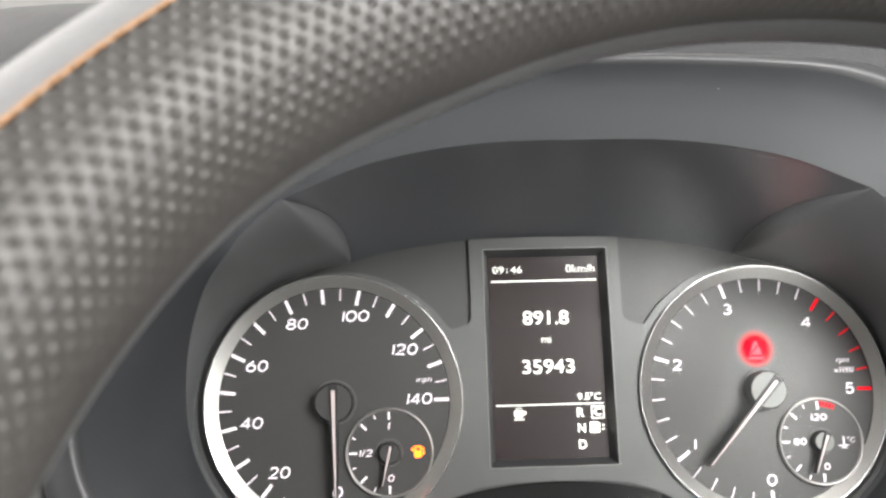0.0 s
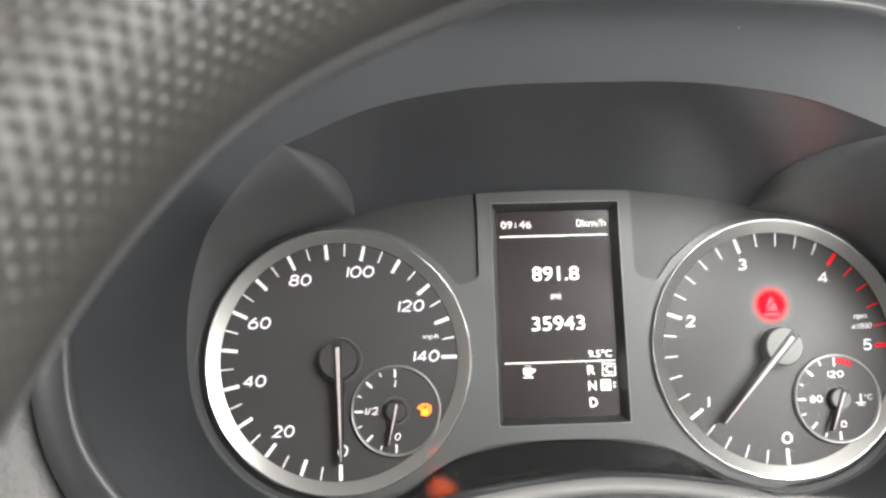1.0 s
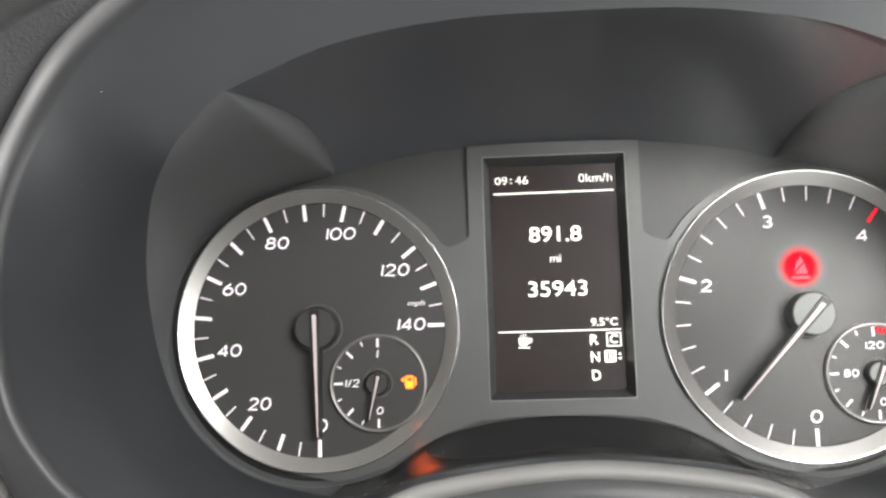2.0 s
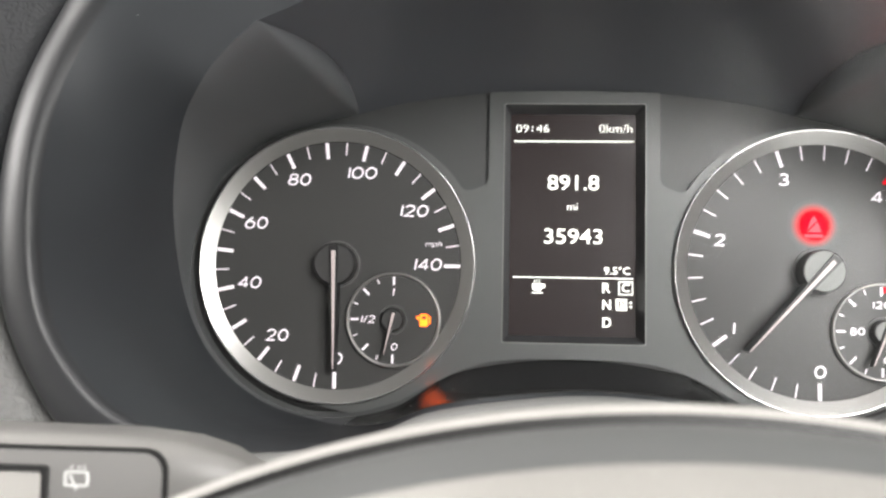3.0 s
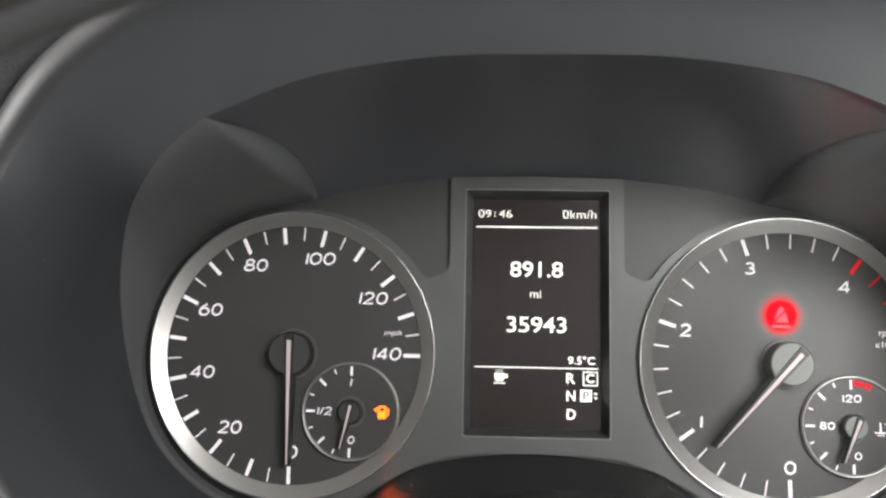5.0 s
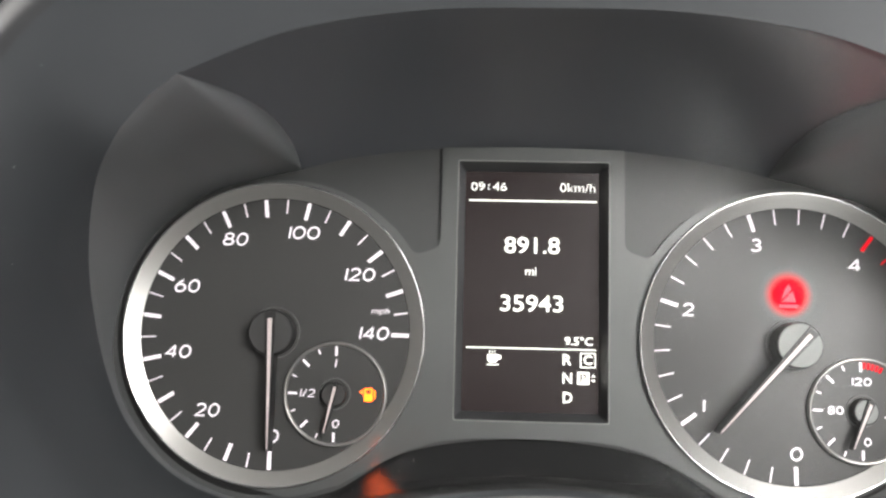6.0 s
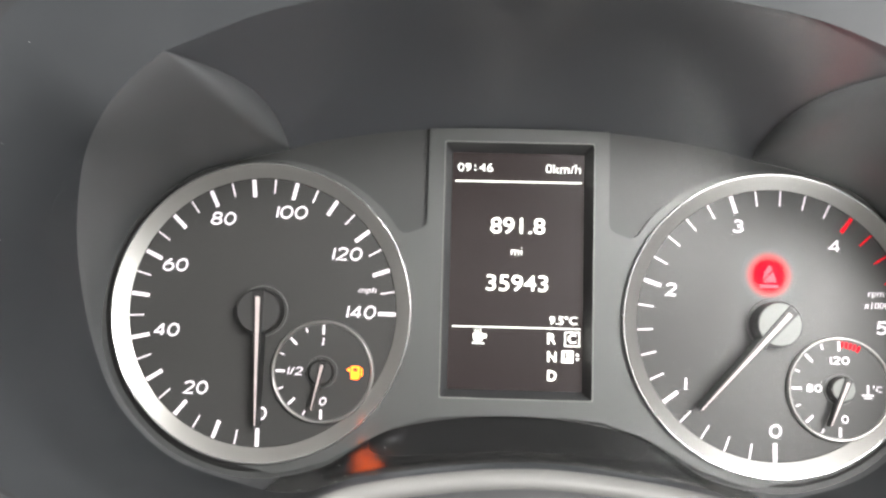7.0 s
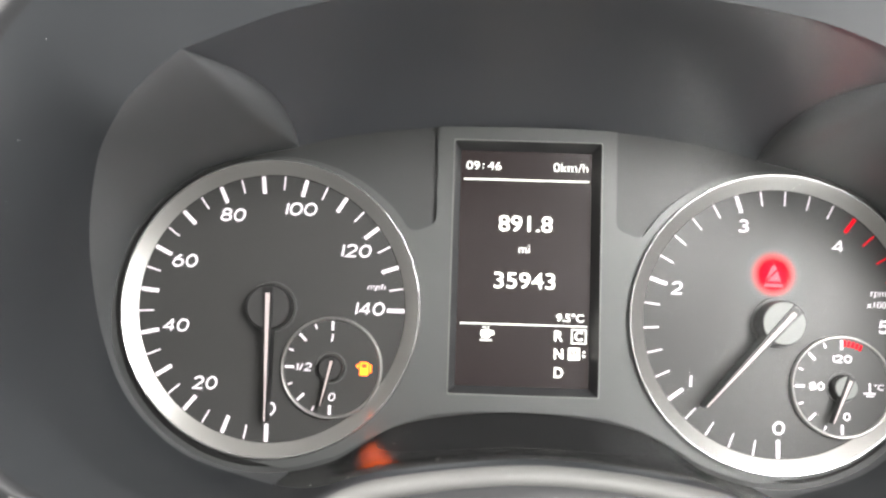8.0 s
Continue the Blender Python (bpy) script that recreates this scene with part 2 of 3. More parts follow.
binnacle = thing("instrument_binnacle", "black plastic hood curving round the instrument cluster", "binnacle")
n_corner = CORNER * 10


def barrel(t):
    out = []
    for p in mixed(c_plate, c_lens, t):
        n = Vector((p.x - MID, 0, p.z - 10)).normalized()
        swell = 5.0 * math.sin(math.pi * t) * max(0.0, n.z + 0.2)
        out.append(p + n * swell)
    return out


def proud(t):
    """How far the side walls stand inside the corner."""
    return 6.5 * math.sin(math.pi * t) ** 0.9


def cheek(t, side):
    """The side wall's line at one depth, from the corner down."""
    loop = barrel(t)
    k = n_corner if side > 0 else len(loop) - n_corner
    out = []
    for j in range(FLOOR_AT - n_corner + 1):
        ease = max(0.0, 1 - j / 48) ** 1.3
        out.append(loop[k + side * j] + Vector((side * 0.66, 0, -0.75)) * proud(t) * ease)
    return out


FLOOR_AT = 115
well = [barrel(t / 8) for t in range(9)]
top = [loop[-n_corner:] + loop[:n_corner + 1] for loop in well]
n_all = len(well[0])


def sag(t):
    """The shelf dips from the fascia and comes back up at its front."""
    return 11.0 * math.sin(min(1.0, t / 0.26) * math.pi / 2) * (1 - max(0.0, t - 0.26) / 0.74) ** 1.3


base = [[p - Vector((0, 0, sag(t) * max(0.0, 1 - ((p.x - MID) / 66) ** 4))) for p in barrel(t)[FLOOR_AT:n_all - FLOOR_AT + 1]] for t in [(i / 24) ** 1.2 for i in range(25)]]
bm, _ = loft(top, False)
part("top_wall", bm, WELL, binnacle, "glossy black roof over the dials", smooth=True)
for side in (1, -1):
    rows = []
    for t in [i / 20 for i in range(21)]:
        line = cheek(t, side)
        r, along = proud(t), (line[0] - line[2]).normalized()
        inward = Vector((-along.z, 0, along.x)) * -side
        roll = [line[0] - inward * r + (inward * math.cos(a) + along * math.sin(a)) * r for a in [radians(100 - 10 * q) for q in range(10)]]
        rows.append(roll + line)
    bm, _ = loft(rows, False)
    part("side_wall", bm, SIDE, binnacle, "satin black wall round the dials, rolled over at its top", smooth=True)
bm, _ = loft(base, False)
part("base_wall", bm, SHELF, binnacle, "glossy black shelf under the dials", smooth=True)
bm, _ = loft([c_lens, mixed(c_lens, c_crest, 0.35, 1.5), mixed(c_lens, c_crest, 0.7, 2.4), mixed(c_lens, c_crest, 0.86, 1.6), mixed(c_lens, c_crest, 0.94, 0.6)])
part("visor", bm, HOOD, binnacle, smooth=True)
bm, _ = loft([mixed(c_lens, c_crest, 0.94, 0.6)] + [mixed(c_crest, c_outer, q, dy) for q, dy in
             ((0, 0), (0.12, -0.5), (0.26, -0.7), (0.42, -0.5), (0.58, 0.1), (0.72, 1.1), (0.84, 2.5), (0.94, 4.4), (1.0, 7.0))] + [[p + Vector((0, 16, 0)) for p in c_outer]])
part("lip", bm, LIP, binnacle, "satin black rounded lip", smooth=True)


# the highlight along the front lip is put into its pale colour
roll = []
for i in range(100, n_all - 99):
    p, w = c_crest[i], min(1.0, (i - 98) / 14, (n_all - 98 - i) / 14)
    roll.append([p + Vector((0, 3.8 * w * math.cos(a), -2.0 + 3.0 * w * math.sin(a))) for a in [2 * math.pi * q / 16 for q in range(17)]])
bm, _ = loft(roll, False)
part("base_lip", bm, ROLL, binnacle, "rounded lip in front of the shelf, highlight put into its pale colour", smooth=True)


def swollen(loop, grow, y_side, y_top, lift=0.0):
    out = []
    for p in loop:
        d = Vector((p.x - MID, 0, p.z - 20))
        n = d.normalized()
        top = max(0.0, n.z) ** 1.5
        out.append(Vector((p.x + n.x * grow, y_side * (1 - top) + y_top * top, p.z + n.z * grow * (1 - 0.75 * top) + lift * top)))
    return out


shell = [swollen(c_outer, 1.2, -66, -66), swollen(c_outer, 1.8, -72, -72), swollen(c_outer, 5, -75, -72, 3), swollen(c_outer, 30, -84, -62, 18),
         swollen(c_outer, 60, -84, -20, 36), swollen(c_outer, 120, -80, 90, 48), swollen(c_outer, 320, -60, 640, 30)]
# light and shade on the dash put into a dark top, paler base
TONE_AT = 74
bm, _ = loft([loop[-TONE_AT:] + loop[:TONE_AT + 1] for loop in shell], False)
tagged(part("dashboard_top", bm, DASH_SHADED, None, smooth=True), "soft dashboard top round the instrument hood, shade put into its dark colour", "dashboard", kind="structure")
bm, _ = loft([loop[TONE_AT:n_all - TONE_AT + 1] for loop in shell], False)
tagged(part("dashboard", bm, DASH_LIT, None, smooth=True), "grained plastic dashboard below the instrument hood, light put into its grey", "dashboard", kind="structure")

# ---- fascia ----
fascia = thing("instrument_fascia", "satin grey fascia plate holding the dials and the display", "fascia")
outline_back = [(p.x, p.z) for p in ring_curve([(u * 1.004, z * 1.004, y) for u, z, y in EDGE_PLATE])]
LCD_HOLE = rounded(61.8, -27.6, 113.6, 60.8, 0.8, 3)
DIAL_HOLES = [arc(SP[0], SP[1], 49.0, 0, 355, 71), arc(TA[0], TA[1], 49.0, 0, 355, 71)]
part("back_panel", prism(outline_back, 0.8, 2.2, [LCD_HOLE, *DIAL_HOLES]), POCKET, fascia, "dark grey recessed panel")


left_edge = [(31.4, 65.3), (31.4, 33.0), (32.0, 31.2), (33.6, 29.9), (38.0, 28.3), (39.6, 28.2), (41.2, 29.2)]
half = [(0, 65.9), (16, 65.7)] + left_edge
ring_part = [(MID - x, z) for x, z in arc(0, 0, 54.6, 32.5, 42, 6) + [(r * math.cos(radians(a)), r * math.sin(radians(a))) for a, r in [(46 + 5 * i, 54.3 - 0.17 * i) for i in range(12)]] + arc(0, 0, 52.3, 110, 178, 24)]
lower = [(MID - x, z) for x, z in arc(0, 0, 52.3, 180, 262, 30) + arc(0, 0, 55.0, 276, 290, 6)] + [(63, -50.0), (52, -43.6), (41, -38.2), (30, -34.8), (18, -33.6), (0, -33.3)]
half += ring_part + lower
front = [(MID - u, z) for u, z in half] + [(MID + u, z) for u, z in reversed(half[1:-1])]
part("front_plate", prism(front, -1.2, 0.7, [LCD_HOLE, *DIAL_HOLES]), PLATE, fascia, "satin grey front plate")

# the shade beside each dial ring is put in as a black crescent
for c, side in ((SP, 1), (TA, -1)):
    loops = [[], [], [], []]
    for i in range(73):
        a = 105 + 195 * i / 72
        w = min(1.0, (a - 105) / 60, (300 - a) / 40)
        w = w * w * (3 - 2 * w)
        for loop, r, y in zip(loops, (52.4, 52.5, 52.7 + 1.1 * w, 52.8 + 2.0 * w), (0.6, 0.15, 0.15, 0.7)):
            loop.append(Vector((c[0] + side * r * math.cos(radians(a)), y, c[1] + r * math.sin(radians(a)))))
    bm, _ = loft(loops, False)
    part("ring_shade", bm, BLACK, fascia, "black strip put in for the shade in the gap beside the dial ring", smooth=True)


# ---- figures on the dials: round wide numerals drawn as strokes ----
def bow(cx, cy, rx, ry, a0, a1, n=18):
    return [(cx + rx * math.cos(radians(a0 + (a1 - a0) * i / n)), cy + ry * math.sin(radians(a0 + (a1 - a0) * i / n))) for i in range(n + 1)]


def bent(p, q, r, n=10):
    return [tuple((1 - k / n) ** 2 * a + 2 * (k / n) * (1 - k / n) * b + (k / n) ** 2 * c for a, b, c in zip(p, q, r)) for k in range(n + 1)]


NUMERALS = {
    "0": [bow(0.5, 0.5, 0.5, 0.5, 0, 360, 30)],
    "1": [[(0.5, 0), (0.5, 1)]],
    "2": [bow(0.48, 0.72, 0.44, 0.28, 165, -38) + [(0.03, 0), (1, 0)]],
    "3": [bow(0.46, 0.75, 0.40, 0.25, 150, -90) + bow(0.46, 0.25, 0.48, 0.25, 90, -150)],
    "4": [[(0.74, 0), (0.74, 1)], [(0.74, 1), (0.02, 0.27), (1, 0.27)]],
    "5": [[(0.92, 1), (0.2, 1), (0.12, 0.52)] + bow(0.46, 0.31, 0.48, 0.31, 122, -150)],
    "6": [bow(0.5, 0.32, 0.48, 0.32, 0, 360, 26), bent((0.03, 0.36), (0.08, 0.74), (0.72, 1))],
    "8": [bow(0.5, 0.76, 0.39, 0.24, 0, 360, 24), bow(0.5, 0.26, 0.48, 0.26, 0, 360, 26)],
    "/": [[(0, 0), (1, 1)]],
}


def figure(words, cx, cz, height, width, mat, parent, front, shear=0.0, weight=0.15, label=""):
    """Numerals centred at (cx, cz), strokes of one weight, slanted by the shear."""
    t = height * weight
    share = {"1": 0.0, "/": 0.42}
    gap = t * 1.75
    unit = (width - t - gap * (len(words) - 1)) / max(0.001, sum(share.get(w, 1.0) for w in words)) if any(w != "1" for w in words) else 0.0
    bm = bmesh.new()
    x, lift = -width / 2 + t / 2, 0
    for w in words:
        wide = unit * share.get(w, 1.0)
        for line in NUMERALS[w]:
            lift += 1
            pts = [Vector((x + px * wide, (py - 0.5) * (height - t))) for px, py in line]
            ring = (pts[0] - pts[-1]).length < 1e-6
            if ring:
                pts = pts[:-1]
            n, sides = len(pts), []
            for k, p in enumerate(pts):
                before = (p - pts[k - 1]).normalized() if k or ring else None
                after = (pts[(k + 1) % n] - p).normalized() if k < n - 1 or ring else None
                d = ((before or after) + (after or before)).normalized()
                m = Vector((-d.y, d.x))
                if before and after:
                    m = m / max(0.5, m.dot(Vector((-after.y, after.x))))
                sides.append([bm.verts.new(((cx + q.x + shear * q.y) * MM, (front - 0.012 * lift) * MM, (cz + q.y) * MM)) for q in (p + m * t / 2, p - m * t / 2)])
            for k in range(n if ring else n - 1):
                a, b = sides[k], sides[(k + 1) % n]
                bm.faces.new((a[0], a[1], b[1], b[0]))
        x += wide + gap
    return part("figure", bm, mat, parent, label)


# ---- dials ----
def dial_face(parent, c, r=49.5):
    part("face", disc(c[0], c[1], r, 0.1, 2.4, 120), FACE, parent, "matt black dial face")


def bezel(parent, c):
    bm, _ = lathe(c[0], c[1], [(46.2, 0.05), (46.35, -0.5)], 144)
    part("bezel_foot", bm, BLACK, parent)
    bm, _ = lathe(c[0], c[1], [(46.35, -0.5), (47.6, -1.17), (49.0, -1.93), (50.4, -2.7), (51.0, -3.0)], 144)
    ring = part("bezel", bm, CHROME, parent, "satin silver bezel ring", smooth=True)
    bm, _ = lathe(c[0], c[1], [(51.0, -3.0), (51.25, -3.2), (51.55, -3.05), (51.75, -1.0)], 144)
    part("bezel_edge", bm, EDGE, ring, "bright polished edge", smooth=True)


def ticks(parent, c, name, first, step, count, wide, r_out, long, short, w_long, w_short, mats, front=0.0):
    for i in range(count):
        a = radians(first + step * i)
        big = wide(i)
        r_in = r_out - (long if big else short)
        w = w_long if big else w_short
        part(name, bar(c[0] + r_in * math.cos(a), c[1] + r_in * math.sin(a), c[0] + r_out * math.cos(a), c[1] + r_out * math.sin(a), w, w, front, front + 0.1),
             mats(i), parent)


def hand(parent, c, angle, reach, tail, h, cap_r, cap_mat, w=1.9, base=0.1):
    a = radians(angle)
    ca, sa = math.cos(a), math.sin(a)
    hub = part("hub", disc(c[0], c[1], cap_r, base - h, base + 0.05, 48, 0.3), BLACK, parent, "round black needle hub")
    part("hub_cap", disc(c[0], c[1], cap_r - 0.35, base - h - 0.35, base - h - 0.02, 48, 0.2), cap_mat, hub, "round hub cap")
    needle = part("needle", bar(c[0] - ca * tail, c[1] - sa * tail, c[0] + ca * reach, c[1] + sa * reach, w * 1.95, w * 0.55, base - h - 1.1, base - 1.6), BLACK, parent, "black needle body")
    part("needle_stripe", bar(c[0] - ca * tail * 0.7, c[1] - sa * tail * 0.7, c[0] + ca * (reach - 0.4), c[1] + sa * (reach - 0.4), w * 0.78, w * 0.2, base - h - 1.4, base - h - 1.12), NEEDLE, needle, "white needle stripe")
    bm, _ = lathe(c[0], c[1], [(cap_r + 1.25, base - 0.02), (cap_r + 1.1, base - 0.4), (cap_r + 0.85, base - 0.4), (cap_r + 0.7, base - 0.02)], 48)
    part("hub_collar", bm, COLLAR, parent, "thin raised ring round the hub", smooth=True)


speedo = thing("speedometer", "black speedometer dial with white figures and a silver ring", "gauge", group="dials")
dial_face(speedo, SP)
bezel(speedo, SP)
ticks(speedo, SP, "tick", 270, -270 / 28, 29, lambda i: i % 2 == 0, 46.1, 6.1, 4.9, 1.3, 0.46, lambda i: PRINT)
for words, x, z, w in (("20", -21.9, -26.7, 8.4), ("40", -33.0, -7.2, 8.8), ("60", -31.2, 15.3, 8.8), ("80", -15.2, 31.9, 8.8), ("100", 8.8, 34.6, 10.8),
                       ("120", 28.7, 20.5, 10.2), ("140", 34.2, 0.5, 10.0)):
    figure(words, x, z, 4.6, w, PRINT, speedo, 0.0, 0.16)
figure("0", 0.9, -35.0, 4.6, 4.0, PRINT, speedo, 0.0, 0.16)
lettering("unit_lettering", "mph", 36.0, 7.9, 2.5, PRINT, speedo, 0.0, 6.3, 0.2, 0.0)
hand(speedo, SP, 271.2, 38.6, 6.8, 6.5, 7.6, SPEEDCAP)

tacho = thing("tachometer", "black rev counter dial with red zone and a silver ring", "gauge", group="dials")
dial_face(tacho, TA)
bezel(tacho, TA)
ticks(tacho, TA, "tick", 270.5, -10.85, 26, lambda i: i % 5 == 0, 46.1, 6.1, 5.2, 1.3, 0.5, lambda i: REDPRINT if i >= 20 else PRINT)
for words, dx, z, w in (("0", 0.6, -35.9, 4.2), ("1", -29.3, -20.9, 1.3), ("2", -34.5, 11.1, 4.1), ("3", -11.5, 33.5, 4.1), ("4", 21.4, 27.4, 4.4), ("5", 36.9, -0.3, 4.0)):
    figure(words, TA[0] + dx, z, 4.6, w, PRINT, tacho, 0.0, 0.06, 0.165)
lettering("unit_lettering", "rpm", TA[0] + 35.2, 10.7, 2.2, PRINT, tacho, 0.0, 5.4, 0.12, 0.0)
lettering("unit_lettering", "x1000", TA[0] + 35.3, 7.3, 2.2, PRINT, tacho, 0.0, 8.4, 0.12, 0.0)
hand(tacho, TA, 227.5, 39.4, 6.6, 6.5, 7.6, CAP_LIT)

# seat belt warning: plain shapes
bx, bz = 174.0, 17.0
# the lamp's red halo is put into a disc whose glow fades outward
bm = disc(bx, bz - 0.2, 9.5, 0.04, 0.1, 48)
halo = bpy.data.materials.new("red_backlit_halo")
halo.use_nodes = True
ht = halo.node_tree
hb = ht.nodes["Principled BSDF"]
hb.inputs["Base Color"].default_value = (0.036, 0.036, 0.035, 1)
hb.inputs["Roughness"].default_value = 0.46
hs = ht.nodes.new("ShaderNodeMath")
hs.operation = "MULTIPLY_ADD"
hs.inputs[1].default_value, hs.inputs[2].default_value = -0.55, 0.62
ht.links.new(hs.outputs[0], hb.inputs["Specular IOR Level"])
hc, hv = ht.nodes.new("ShaderNodeTexCoord"), ht.nodes.new("ShaderNodeVectorMath")
hv.operation = "DISTANCE"
hv.inputs[1].default_value = (bx * MM, 0.04 * MM, (bz - 0.2) * MM)
hr = ht.nodes.new("ShaderNodeMapRange")
hr.interpolation_type = "SMOOTHSTEP"
hr.inputs["From Min"].default_value, hr.inputs["From Max"].default_value = 0.001, 0.0088
hr.inputs["To Min"].default_value, hr.inputs["To Max"].default_value = 2.2, 0.0
ht.links.new(hc.outputs["Object"], hv.inputs[0])
ht.links.new(hv.outputs["Value"], hr.inputs["Value"])
ht.links.new(hr.outputs["Result"], hb.inputs["Emission Strength"])
hm = ht.nodes.new("ShaderNodeMix")
hm.data_type = "RGBA"
hm.inputs[6].default_value, hm.inputs[7].default_value = (0.042, 0.042, 0.041, 1), (0.02, 0.0, 0.0, 1)
ht.links.new(hr.outputs["Result"], hm.inputs[0])
ht.links.new(hr.outputs["Result"], hs.inputs[0])
ht.links.new(hm.outputs[2], hb.inputs["Base Color"])
hb.inputs["Emission Color"].default_value = (1.0, 0.0, 0.012, 1)
part("warning_halo", bm, halo, tacho, "red backlit patch, the lamp's halo put into its fading glow")
part("warning_symbol", prism([(bx - 2.6, bz - 2.6), (bx + 2.6, bz - 2.6), (bx + 1.3, bz + 1.6), (bx + 0.2, bz + 3.4), (bx - 1.1, bz + 1.6)], -0.04, 0.03), REDLAMP, tacho, "lit red belt warning symbol")
part("warning_symbol", bar(bx - 3.2, bz - 4.0, bx + 3.2, bz - 4.0, 1.1, 1.1, -0.04, 0.03), REDLAMP, tacho)


part("warning_symbol", bar(bx + 2.4, bz + 2.6, bx - 2.4, bz - 2.4, 0.6, 0.6, -0.12, -0.05), REDPRINT, tacho, "red belt stripe")


def small_gauge(name, label, c):
    g = thing(name, label, "gauge", group="small gauges")
    part("face", disc(c[0], c[1], 16.9, -1.0, 0.05, 96), FACE, g)
    bm, _ = lathe(c[0], c[1], [(16.3, -0.95), (16.6, -1.5), (17.1, -1.8), (17.5, -1.5), (17.6, 0.08)], 96)
    part("rim", bm, CHROME, g, "thin silver rim", smooth=True)
    return g


fuel = small_gauge("fuel_gauge", "small black fuel gauge with an amber warning light", FUEL)
ticks(fuel, FUEL, "tick", 270, -22.5, 9, lambda i: i % 2 == 0, 16.0, 3.2, 1.7, 0.85, 0.5, lambda i: PRINT, -1.1)
figure("1/2", FUEL[0] - 9.2, FUEL[1] + 0.1, 2.9, 5.2, PRINT, fuel, -1.1, 0.16, 0.16)
figure("0", FUEL[0] + 0.6, FUEL[1] - 9.9, 2.8, 2.4, PRINT, fuel, -1.1, 0.16, 0.16)
part("figure", bar(FUEL[0] - 0.2, FUEL[1] + 9.0, FUEL[0] + 0.2, FUEL[1] + 11.6, 0.5, 0.5, -1.1, -1.02), PRINT, fuel)
hand(fuel, FUEL, 257.5, 13.2, 3.8, 3.2, 4.2, SPEEDCAP, 1.25, -1.0)
px, pz = FUEL[0] + 11.6, FUEL[1] + 0.0
part("warning_light", prism(rounded(px - 1.7, pz - 2.2, px + 1.2, pz + 2.2, 0.4, 3), -1.15, -1.04, [rounded(px - 1.1, pz + 0.4, px + 0.6, pz + 1.6, 0.2, 2)]), AMBER, fuel, "lit amber fuel pump symbol")
part("warning_light", bar(px + 1.9, pz - 1.2, px + 1.9, pz + 1.5, 0.5, 0.5, -1.15, -1.04), AMBER, fuel)
part("warning_light", prism([(px - 3.2, pz + 0.9), (px - 2.1, pz + 1.7), (px - 2.1, pz + 0.1)], -1.15, -1.04), AMBER, fuel)

temp = small_gauge("temperature_gauge", "small black coolant temperature gauge with white figures", TEMP)
ticks(temp, TEMP, "tick", 270, -22.5, 9, lambda i: i % 2 == 0, 16.0, 3.2, 1.7, 0.85, 0.5, lambda i: PRINT, -1.1)
for i in range(5):
    a = radians(86.0 - 5.4 * i)
    part("red_zone_tick", bar(TEMP[0] + 13.9 * math.cos(a), TEMP[1] + 13.9 * math.sin(a), TEMP[0] + 16.0 * math.cos(a), TEMP[1] + 16.0 * math.sin(a), 0.8, 0.9, -1.1, -1.02), REDPRINT, temp)
figure("120", TEMP[0] + 0.2, TEMP[1] + 9.6, 2.7, 6.4, PRINT, temp, -1.1, 0.04, 0.17)
figure("80", TEMP[0] - 8.6, TEMP[1] + 0.1, 2.7, 5.2, PRINT, temp, -1.1, 0.04, 0.17)
figure("0", TEMP[0] + 1.6, TEMP[1] - 10.0, 2.7, 2.4, PRINT, temp, -1.1, 0.04, 0.17)
lettering("figure", "\u00b0C", TEMP[0] + 12.6, TEMP[1] + 0.3, 2.1, PRINT, temp, -1.1, 3.2, 0.06, 0.0)
part("symbol", bar(TEMP[0] + 9.5, TEMP[1] - 1.8, TEMP[0] + 9.5, TEMP[1] + 1.6, 0.6, 0.6, -1.1, -1.02), PRINT, temp)
part("symbol", bar(TEMP[0] + 7.4, TEMP[1] - 1.9, TEMP[0] + 11.4, TEMP[1] - 1.9, 0.5, 0.5, -1.1, -1.02), PRINT, temp)
part("symbol", bar(TEMP[0] + 8.2, TEMP[1] - 2.8, TEMP[0] + 10.8, TEMP[1] - 2.8, 0.4, 0.4, -1.1, -1.02), PRINT, temp)
hand(temp, TEMP, 247.5, 13.2, 3.8, 3.2, 4.2, CAP_LIT, 1.25, -1.0)

# ---- trip computer display ----
screen = thing("trip_display", "lit trip computer display with white figures in a grey frame", "display")
part("screen_glass", prism(rounded(61.9, -27.5, 113.5, 60.7, 0.7, 3), 5.1, 7.0), LCD, screen, "black display glass")
bm, _ = loft([[Vector((x, y, z)) for x, z in rounded(61.9 + d, -27.5 + d, 113.5 - d, 60.7 - d, 0.7, 3)] for d, y in ((0.0, -1.25), (2.2, 4.9), (2.3, 5.08))])
part("inner_frame", bm, FRAME_IN, screen, "dark bevelled inner frame")
part("frame_edge", prism(rounded(61.5, -27.9, 113.9, 61.1, 0.9, 3), -1.5, -1.21, [rounded(61.95, -27.45, 113.45, 60.65, 0.7, 3)]), FRAME_EDGE, screen, "thin grey edge of the frame")
F = 5.0
GROW = 1.0095


def lit(ob):
    """Spreads the picture a little over the display."""
    ob.scale, ob.location = (GROW, 1, GROW), (66 * MM * (1 - GROW), 0, 0)
    return ob


def text(words, cx, cz, h, w=None, bold=-0.006):
    lit(lettering("lettering", words, cx, cz, h, GLOW, screen, F, w, 0.0, bold))


text("09", 68.6, 52.5, 2.9, 4.6)
text(":", 72.3, 52.3, 2.0, 0.5, 0.02)
text("46", 76.2, 52.5, 2.9, 4.8)
text("0km/h", 103.3, 52.6, 3.1, 12.2)
text("891.8", 87.7, 32.1, 5.6, 19.0, 0.002)
text("mi", 87.4, 23.1, 2.7, 3.8)
text("35943", 87.8, 12.0, 5.6, 21.4, 0.002)
